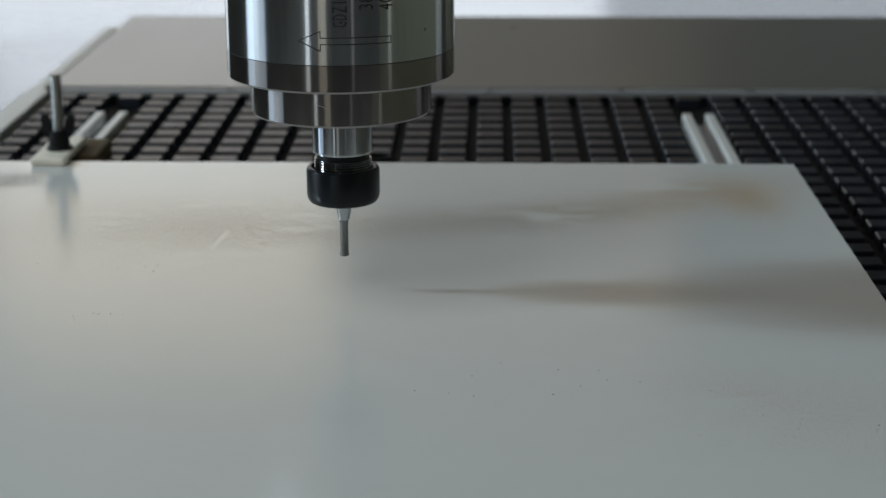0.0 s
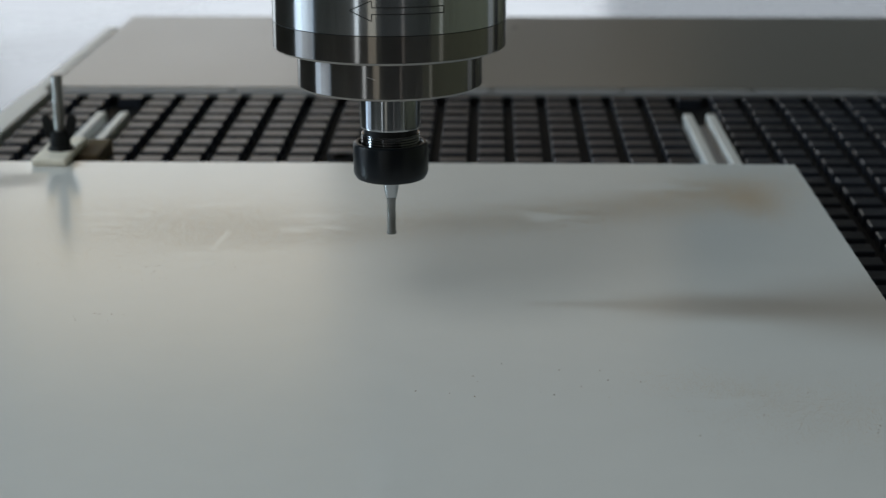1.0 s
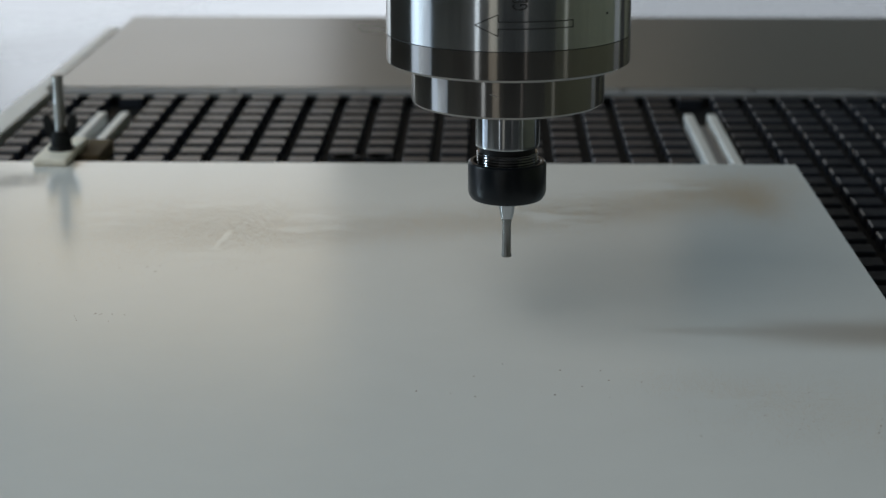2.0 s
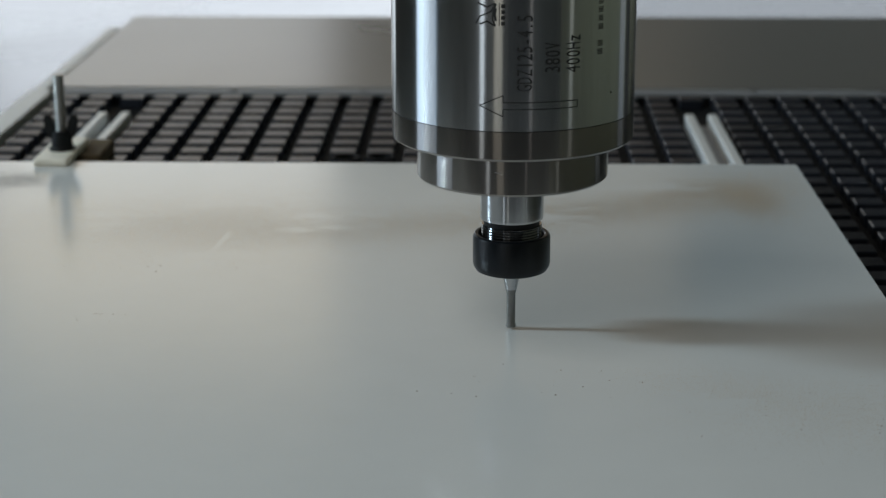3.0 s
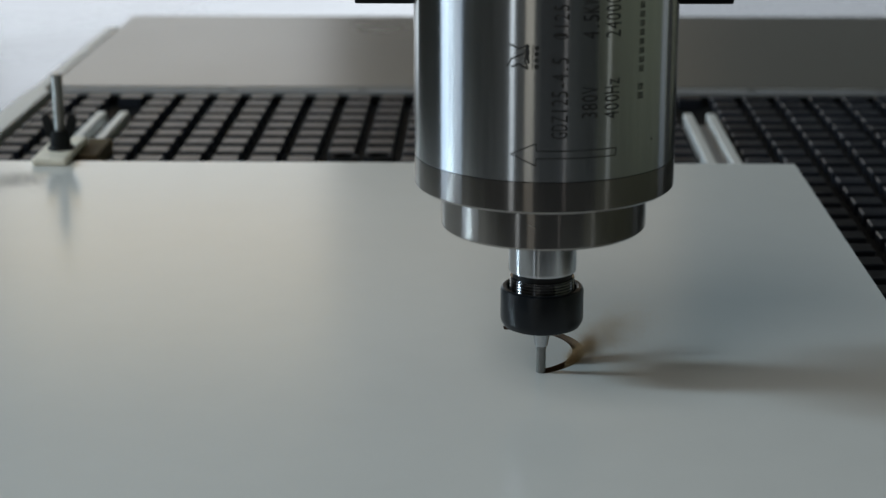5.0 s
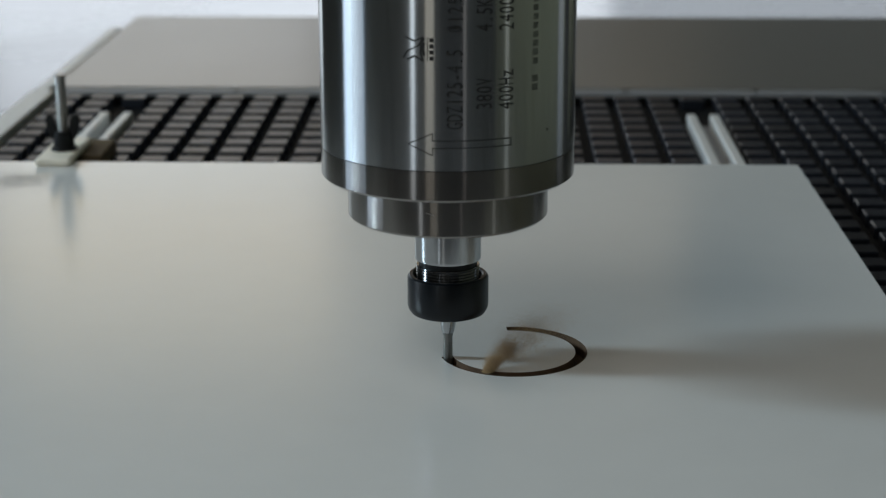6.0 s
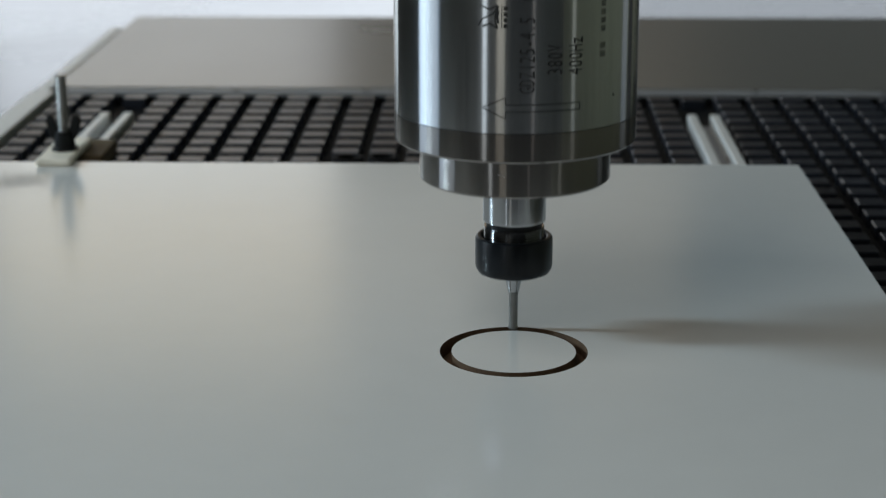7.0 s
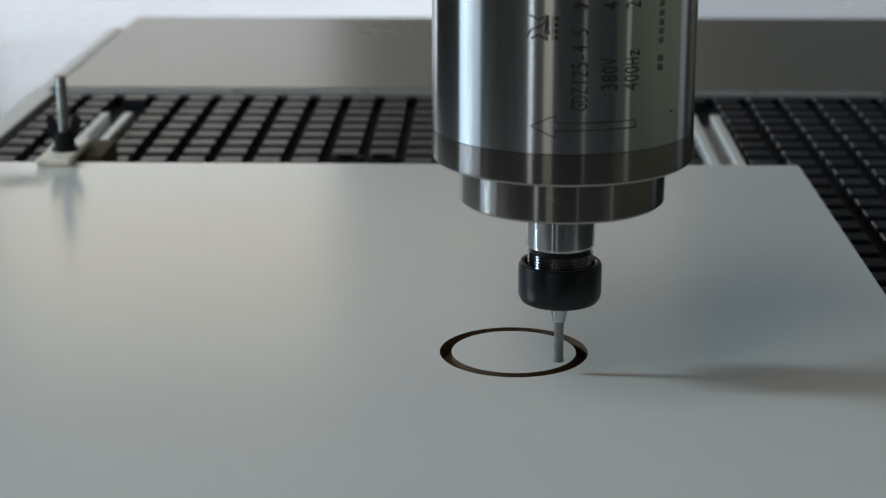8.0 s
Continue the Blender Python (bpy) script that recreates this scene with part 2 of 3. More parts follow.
def make_table():
    table = empty("vacuum_table", pose(0, 0, 0))
    tagged(table, "black gridded vacuum bed of a router table", "machine table")
    part("bed", box(X_LEFT - 0.003, X_RIGHT, Y_NEAR, 1.597, -0.09, ZB - 0.009), M_BED, table)
    # added black strip that keeps the gaps before the end strip dark
    part("dark_gap_strip", box(X_LEFT, X_RIGHT, 1.5905, 1.5968, ZB - 0.0088, ZB - 0.002, 0.0005), M_BED, table)
    # end strip and plate beyond the grid
    part("end_plate", box(-0.404, 0.49, 1.6175, 2.02, -0.03, -0.0105, 0.001), M_PLATE, table, "beige painted steel end plate")
    part("end_strip", box(-0.39, 0.49, 1.5975, 1.6165, -0.03, -0.0112, 0.0008), M_EDGE, table, "grey metal end strip")
    for x in (0.1182, 0.2349, -0.1164, 0.0, -0.235, 0.35):
        part("screw", lathe([(0.0036, -0.0114), (0.0036, -0.0102), (0.0024, -0.0095)], 16, cx=x, cy=1.609), M_BOLT, table)
    part("side_rail", box(-0.4185, X_LEFT - 0.003, Y_NEAR, 1.5965, -0.06, -0.0095, 0.0012), M_ALU, table, "bare aluminium side rail")
    part("side_strip", box(-0.4175, -0.4055, 1.598, 1.945, -0.05, -0.0106, 0.001), M_ALU, table, "pale metal strip")
    part("apron", box(-0.40, 0.48, GY + 0.03, 2.0, -0.16, -0.031), M_FRAME, table)
    for x, y in ((-0.33, 0.72), (0.42, 0.72), (-0.33, 1.85), (0.42, 1.85)):
        part("leg", box(x - 0.05, x + 0.05, y - 0.05, y + 0.05, ZF, -0.09 if y < 1 else -0.16, 0.004), M_FRAME, table)
    for k in RAIL_COLUMNS:
        c = GX + (k + 0.5) * P
        rail = bmesh.new()
        for sx in (-1, 1):
            a, b = sorted((c + sx * 0.0058, c + sx * 0.0135))
            box(a, b, Y_NEAR + 0.01, Y_RAIL, ZB - 0.0088, -0.0085, 0.0012, rail)
        rail = part("slot_rail", rail, M_ALU, table, "pale aluminium T-slot rail")
        part("slot_base", box(c - 0.0057, c + 0.0057, Y_NEAR + 0.01, Y_RAIL, ZB - 0.0088, ZB - 0.007), M_EDGE, rail, "grey floor of the slot")
    for x, y in PORTS:
        bm = lathe([(0.0085, ZB - 0.0088), (0.0115, ZB - 0.0088), (0.0115, ZB + 0.0005), (0.0088, ZB + 0.0005), (0.0085, ZB - 0.001)], 32, cx=x, cy=y, cap=False)
        part("suction_port", bm, M_BED, table, "round black suction port")
    me = block_mesh()
    near, rest = [], []
    for k in range(-12, 18):
        for r in range(0, 31):
            x, y = GX + (k + 0.5) * P, GY - (r + 0.21) * P
            if k in RAIL_COLUMNS and r > 0:
                continue
            if any(math.hypot(x - px, y - py) < 0.019 for px, py in PORTS):
                continue
            seen = (y > 1.25 and k < 15) or (x > 0.205 and y > 1.0 and k < 15)
            (near if seen else rest).append((x, y))
    near.sort(key=lambda p: -p[1])
    for x, y in near[:300]:
        ob = new("block", me)
        ob.parent, ob.location = table, (x, y, ZB)
    bm = bmesh.new()
    for x, y in near[300:] + rest:
        n = len(bm.verts)
        bm.from_mesh(me)
        bm.verts.ensure_lookup_table()
        bmesh.ops.translate(bm, vec=(x, y, ZB), verts=bm.verts[n:])
        if len(bm.verts) > 4000:
            tagged(part("block_field", bm, M_BLOCK, table), kind="stuff")
            bm = bmesh.new()
    tagged(part("block_field", bm, M_BLOCK, table), kind="stuff")
    return table


# ---- the board and its groove ----
BX0, BX1, BY0, BY1, BT = -0.385, 0.2225, 0.672, 1.286, 0.0119
CX, CY, R_OUT, R_IN = 0.01097, 0.88, 0.03825, 0.03215
R_MID = (R_OUT + R_IN) / 2
SEG_H, CUT = 0.0044, 0.0075
N_SEG = 72


def make_board():
    bm = bmesh.new()
    n = 144
    angles = {round(2 * math.pi * i / n, 6): False for i in range(n)}
    for x, y in ((BX0, BY0), (BX1, BY0), (BX1, BY1), (BX0, BY1)):
        angles[round(math.atan2(y - CY, x - CX) % (2 * math.pi), 6)] = True
    loops = []
    for a in sorted(angles):
        c, s = math.cos(a), math.sin(a)
        d = min([(BX1 - CX) / c if c > 1e-9 else 9e9, (BX0 - CX) / c if c < -1e-9 else 9e9, (BY1 - CY) / s if s > 1e-9 else 9e9, (BY0 - CY) / s if s < -1e-9 else 9e9])
        o, q = (CX + d * c, CY + d * s), (CX + R_OUT * c, CY + R_OUT * s)
        loops.append([bm.verts.new((*q, 0)), bm.verts.new((*o, 0)), bm.verts.new((*o, -BT)), bm.verts.new((*q, -BT))])
    for u, v in zip(loops, loops[1:] + loops[:1]):
        for k in range(4):
            f = bm.faces.new((u[k], u[(k + 1) % 4], v[(k + 1) % 4], v[k]))
            f.material_index = 0 if k in (0, 2) else 1
    bmesh.ops.recalc_face_normals(bm, faces=bm.faces)
    board = link("melamine_board", bm, [M_MELAMINE, M_MDF])
    tagged(board, "white melamine-faced fibreboard sheet lying on the vacuum table", "board")
    disc = lathe([(R_IN, -BT), (R_IN, 0)], 144, cx=CX, cy=CY)
    for f in disc.faces:
        f.material_index = 0 if abs(f.normal.z) > 0.5 or f.calc_center_median().z > -0.0003 else 1
    disc.normal_update()
    for f in disc.faces:
        f.material_index = 0 if f.normal.z > 0.3 else 1
    part("cut_disc", disc, [M_MELAMINE, M_MDF], board, "round white disc inside the cut ring")
    # the strip that the cutter takes out, in short lengths; each is keyed in motions()
    strips = []
    h = math.pi / N_SEG
    bm = bmesh.new()
    cols = []
    for a in (-h, 0, h):
        cols.append([bm.verts.new((r * math.cos(a) - R_MID, r * math.sin(a), z)) for r, z in ((R_IN, -SEG_H / 2), (R_OUT, -SEG_H / 2), (R_OUT, SEG_H / 2), (R_IN, SEG_H / 2))])
    for u, v in zip(cols, cols[1:]):
        for k in range(4):
            f = bm.faces.new((u[k], u[(k + 1) % 4], v[(k + 1) % 4], v[k]))
            f.material_index = 0 if k == 2 else 1
    bm.faces.new(cols[0])
    bm.faces.new(cols[-1][::-1])
    for f in bm.faces[-2:]:
        f.material_index = 1
    bmesh.ops.recalc_face_normals(bm, faces=bm.faces)
    bm.faces.ensure_lookup_table()
    me = bpy.data.meshes.new("strip")
    bm.to_mesh(me)
    bm.free()
    me.materials.append(M_MELAMINE)
    me.materials.append(M_MDF)
    for i in range(N_SEG):
        a = 90 - (i + 0.5) * 360 / N_SEG
        ob = new("strip", me)
        ob.parent = board
        strips.append((ob, a))
    return board, strips


# ---- the spindle ----
def letters(text, size, squeeze):
    """A flat mesh of built-in letters: x along the line, y up."""
    cu = bpy.data.curves.new("letters", "FONT")
    cu.body, cu.size = text, size
    cu.resolution_u = 2
    ob = new("letters", cu)
    me = bpy.data.meshes.new_from_object(ob.evaluated_get(bpy.context.evaluated_depsgraph_get()))
    bm = bmesh.new()
    bm.from_mesh(me)
    bpy.data.objects.remove(ob)
    bpy.data.curves.remove(cu)
    bpy.data.meshes.remove(me)
    bmesh.ops.scale(bm, vec=(squeeze, 1, 1), verts=bm.verts)
    return bm


def line_of_letters(text, size, squeeze, step):
    """Letters at even steps, each in the middle of its cell."""
    out = bmesh.new()
    for i, ch in enumerate(text):
        bm = letters(ch, size, squeeze)
        xs = [v.co.x for v in bm.verts]
        wide = max(xs) - min(xs)
        fit = min(1.0, 0.82 * step / wide)
        for v in bm.verts:
            v.co.x = (v.co.x - (max(xs) + min(xs)) / 2) * fit + (i + 0.5) * step
        join(out, bm)
    return out


def wrap(bm, radius, angle, z, sideways=True):
    """Lay a flat mesh on the spindle's skin at an angle (degrees from the front) and height."""
    bmesh.ops.subdivide_edges(bm, edges=[e for e in bm.edges if e.calc_length() > 0.003], cuts=3)
    for v in bm.verts:
        u, w = (-v.co.y, v.co.x) if sideways else (v.co.x, v.co.y)
        a = radians(angle) + u / radius
        v.co = Vector((radius * math.sin(a), -radius * math.cos(a), z + w))
    return bm


def bar(x0, x1, y0, y1, bm=None):
    bm = bm or bmesh.new()
    n = max(1, int((x1 - x0) / 0.002))
    for i in range(n):
        a, b = x0 + (x1 - x0) * i / n, x0 + (x1 - x0) * (i + 1) / n
        bm.faces.new([bm.verts.new(c) for c in ((a, y0, 0), (b, y0, 0), (b, y1, 0), (a, y1, 0))])
    return bm


def stroke(points, w, bm):
    """Thin line through points in the plane."""
    for (xa, ya), (xb, yb) in zip(points, points[1:]):
        d = Vector((xb - xa, yb - ya)).normalized() * w / 2
        k = max(1, int(math.hypot(xb - xa, yb - ya) / 0.003))
        for i in range(k):
            p, q = Vector((xa, ya)).lerp(Vector((xb, yb)), i / k), Vector((xa, ya)).lerp(Vector((xb, yb)), (i + 1) / k)
            bm.faces.new([bm.verts.new((*c, 0)) for c in (p + Vector((d.y, -d.x)), q + Vector((d.y, -d.x)), q + Vector((-d.y, d.x)), p + Vector((-d.y, d.x)))])
    return bm


RB, Z_SEAM, Z_BODY, R_NOSE, Z_NOSE = 0.0625, 0.12053, 0.10525, 0.04977, 0.08438


def make_spindle():
    sp = empty("spindle")
    tagged(sp, "steel router spindle with black collet nut and straight bit", "spindle")
    body = part("body", lathe([(RB, Z_SEAM + 0.0002), (RB, 0.398), (RB, 0.40), (RB - 0.001, 0.401)], 160), M_STEEL, sp, "polished steel spindle body", True)
    part("seam", lathe([(RB - 0.0004, Z_SEAM - 0.0004), (RB - 0.0004, Z_SEAM + 0.0008)], 96), M_INK, sp)
    part("collar", lathe([(RB - 0.0016, Z_BODY), (RB - 0.0003, Z_BODY + 0.001), (RB, Z_BODY + 0.0014), (RB, Z_BODY + 0.0022), (RB, Z_SEAM - 0.0002)], 160), M_STEEL_DULL, sp, "dull ground steel collar", True)
    part("nose", lathe([(R_NOSE - 0.0012, Z_NOSE), (R_NOSE - 0.0003, Z_NOSE + 0.0008), (R_NOSE, Z_NOSE + 0.0013), (R_NOSE, Z_NOSE + 0.002), (R_NOSE, Z_BODY + 0.001)], 144), M_STEEL_DULL, sp, "stepped steel nose cap", True)
    part("shaft", lathe([(0.0158, 0.0603), (0.0166, 0.0608), (0.0167, 0.0616), (0.0167, 0.0622), (0.0167, Z_NOSE + 0.001)], 96), M_SHAFT, sp, "bright polished shaft", True)
    part("thread", lathe([(0.0150, 0.048)] + [(0.0160 - 0.00035 * (i % 2), 0.0485 + 0.00072 * i) for i in range(13)] + [(0.0157, 0.0576), (0.0146, 0.0576)], 72), M_THREAD, sp, "dark threaded shaft end", True)
    part("relief_groove", lathe([(0.0147, 0.0570), (0.0147, 0.0610)], 64), M_BLACK, sp, "black relief groove", True)
    part("collet_nut", lathe([(0.0052, 0.0320), (0.0174, 0.0320), (0.0189, 0.0327), (0.0200, 0.0345), (0.0205, 0.0365), (0.0205, 0.041), (0.0205, 0.0506), (0.0201, 0.0518), (0.0193, 0.0524), (0.0180, 0.0524), (0.0172, 0.0518), (0.0166, 0.0495)], 96, cap=False), M_NUT, sp, "black oxide collet nut", True)
    part("collet", lathe([(0.0027, 0.0208), (0.0031, 0.0211), (0.0042, 0.0268), (0.0055, 0.0345)], 48), M_SHAFT, sp, "bright tapered collet", True)
    part("bit", lathe([(0.0026, 0.0), (0.0027, 0.0003), (0.0027, 0.0012), (0.00235, 0.0020), (0.00235, 0.0190), (0.0026, 0.0196), (0.0026, 0.0225)], 32), M_CARBIDE, sp, "grey carbide router bit", True)
    part("mount_bracket", box(-0.093, 0.093, 0.035, 0.10, 0.1859, 0.30, 0.001), M_BLACK, sp, "black spindle mount bracket")
    rs = RB + 0.00012
    z = Z_SEAM
    for text, ang, up, size, step in (("GDZ125-4.5", 7.8, 0.0197, 0.0108, 0.00375), ("\u03a6125", 7.8, 0.0645, 0.0098, 0.0041), ("380V", 20.4, 0.0285, 0.0110, 0.0038), ("4.5KW", 20.4, 0.0645, 0.0110, 0.0038),
                                ("400Hz", 30.3, 0.0279, 0.0110, 0.0038), ("24000", 30.3, 0.0645, 0.0110, 0.0038)):
        part("writing", wrap(line_of_letters(text, size, 0.66, step), rs, ang, z + up), M_INK, body)
    for i in range(13):
        if i == 2:
            continue
        h, w = (0.0034, 0.0030) if i < 2 else (0.0030, 0.0029)
        block = bmesh.new()
        for k in range(4):
            stroke([((k + 0.1) * w / 4, h / 2), ((k + 0.68) * w / 4, h / 2)], h, block)
        part("writing_bar", wrap(block, rs, 43.2, z + 0.0355 + i * 0.0041), M_INK, body)
    arrow = stroke([(0, 0), (0.0115, 0.0052), (0.0115, 0.0017), (0.049, 0.0017), (0.049, -0.0017), (0.0115, -0.0017), (0.0115, -0.0052), (0, 0)], 0.00045, bmesh.new())
    part("arrow", wrap(arrow, rs, -15.5, z + 0.0128, False), M_INK, body)
    mark = bmesh.new()
    stroke([(0, -0.0045), (0.002, -0.001), (0.0075, 0.0015), (0.0095, 0.0055), (0.0055, 0.0035), (0.001, 0.0055)], 0.0007, mark)
    stroke([(0.002, -0.0048), (0.0055, -0.0032), (0.0095, -0.0055), (0.0082, -0.002), (0.0085, 0.0012), (0.0099, 0.0050)], 0.0008, mark)
    stroke([(0.0098, -0.003), (0.0092, 0.0), (0.0098, 0.003)], 0.0012, mark)
    stroke([(0.0115, -0.0055), (0.0115, 0.0055)], 0.0004, mark)
    for i in range(4):
        stroke([(0.0133, -0.0052 + i * 0.0028), (0.0133, -0.0034 + i * 0.0028)], 0.0019, mark)
    part("maker_mark", wrap(mark, rs, -17.4, z + 0.057, False), M_INK, body)
    part("engraved_dot", wrap(stroke([(-0.0005, 0), (0.0005, 0)], 0.001, bmesh.new()), rs, 49.7, z + 0.0155, False), M_INK, body)
    nose = [o for o in sp.children if o.name.startswith("nose")][0]
    scratch = stroke([(0, 0.0006), (0.0018, 0.0002), (0.0038, -0.0006)], 0.00028, bmesh.new())
    part("scratch", wrap(scratch, R_NOSE + 0.0001, -10.5, 0.0965, False), M_WHITE, nose)
    return sp


# ---- clamp ----
def make_clamp():
    cl = empty("hold_down_clamp", pose(-0.319, 1.30, 0))
    tagged(cl, "cream hold-down clamp with black wing nut on threaded rod", "clamp")
    bm = box(-0.0150, 0.0110, -0.032, 0.043, 0.0, 0.006, 0.0022, segs=3)
    part("clamp_plate", bm, M_CLAMP, cl, "cream clamp plate")
    part("support_block", box(-0.0045, 0.026, 0.006, 0.062, ZB - 0.0, -0.0002, 0.0015), M_WOOD, cl, "brown wooden packing block")
    z0 = 0.006
    prof = []
    for i in range(38):
        prof += [(0.0037, -0.012 + i * 0.00198), (0.0041, -0.0110 + i * 0.00198)]
    part("threaded_rod", lathe(prof, 20), M_BOLT, cl, "threaded steel rod", True)
    part("washer", lathe([(0.0095, z0), (0.0098, z0 + 0.0004), (0.0098, z0 + 0.0016), (0.0095, z0 + 0.002)], 32), M_BLACK, cl, "", True)
    nut = lathe([(0.0078, z0 + 0.002), (0.0078, z0 + 0.006), (0.0066, z0 + 0.0135), (0.0058, z0 + 0.0142)], 28)
    part("wing_nut", nut, M_BLACK, cl, "black wing nut", True)
    for s in (-1, 1):
        bm = bmesh.new()
        outline = [(0.004, 0.0045), (0.0095, 0.0095), (0.0120, 0.0165), (0.0130, 0.0235), (0.0110, 0.0268), (0.0075, 0.0262), (0.0052, 0.0195), (0.003, 0.0125)]
        front = [bm.verts.new((s * x, -0.0022, z0 + z)) for x, z in outline]
        back = [bm.verts.new((s * x, 0.0022, z0 + z)) for x, z in outline]
        bm.faces.new(front)
        bm.faces.new(back[::-1])
        for i in range(len(outline)):
            j = (i + 1) % len(outline)
            bm.faces.new((front[i], back[i], back[j], front[j]))
        bmesh.ops.recalc_face_normals(bm, faces=bm.faces)
        bmesh.ops.bevel(bm, geom=bm.edges[:], offset=0.0006, segments=1, affect="EDGES")
        part("wing", bm, M_BLACK, cl)
    return cl


# ---- dust ----
def grains(name, points, mats, label, lo=0.0002, hi=0.0004, origin=(0, 0, 0)):
    """Many loose grains, one rigid sheet or puff of them."""
    pts = np.array(points) - np.array(origin)
    n = len(pts)
    rng = np.random.default_rng(n)
    s, a = rng.uniform(lo, hi, n), rng.uniform(0, 2 * math.pi, n)
    vs = np.repeat(pts[:, None, :], 4, axis=1)
    for k in range(3):
        vs[:, k, 0] += s * np.cos(a + k * 2.094) * rng.uniform(0.7, 1.7, n)
        vs[:, k, 1] += s * np.sin(a + k * 2.094) * rng.uniform(0.7, 1.3, n)
    vs[:, 3, 2] += s * 0.8
    fs = (np.arange(n)[:, None, None] * 4 + np.array([(0, 1, 3), (1, 2, 3), (2, 0, 3)])[None]).reshape(-1, 3)
    vs = vs.reshape(-1, 3).tolist()
    fs = fs.tolist()
    me = bpy.data.meshes.new(name)
    me.from_pydata(vs, [], fs)
    me.materials.append(mats)
    ob = new(name, me)
    ob.location = origin
    return tagged(ob, label, "dust", kind="stuff")


def blot(rng, n, x, y, sx, sy, lean=0.0):
    """Loose scatter of grains on the board round a middle, leaning along x."""
    out = []
    for _ in range(n):
        u, v = rng.normal(0, 1), rng.normal(0, 1)
        px, py = x + u * sx, y + v * sy + u * lean
        if BX0 < px < BX1 - 0.002 and py < BY1 - 0.002 and noise.noise((px * 14, py * 30, 3.0)) + 0.5 * noise.noise((px * 45, py * 90, 8.0)) > -0.12 - rng.uniform(0, 0.55):
            if 1.058 < py < 1.1 and abs(px + 0.168 - (py - 1.08) * 0.1) < 0.0016:
                continue
            out.append((px, py, 0.00005))
    return out


def plume(rng, n, tip, spread, bend):
    """A puff of airborne grains: narrow and dense at its foot, wide and thin at the top."""
    out = []
    for _ in range(n):
        f = rng.uniform(0, 1) ** 1.7
        w = spread * (0.10 + f)
        c = Vector(tip) * f + Vector(bend) * (f * (1 - f))
        p = c + Vector((rng.normal(0, w), rng.normal(0, w), rng.normal(0, w * 0.6)))
        if noise.noise(p * 120) > rng.uniform(-0.8, 0.4):
            out.append((p.x, p.y, max(0.0003, p.z)))
    return out


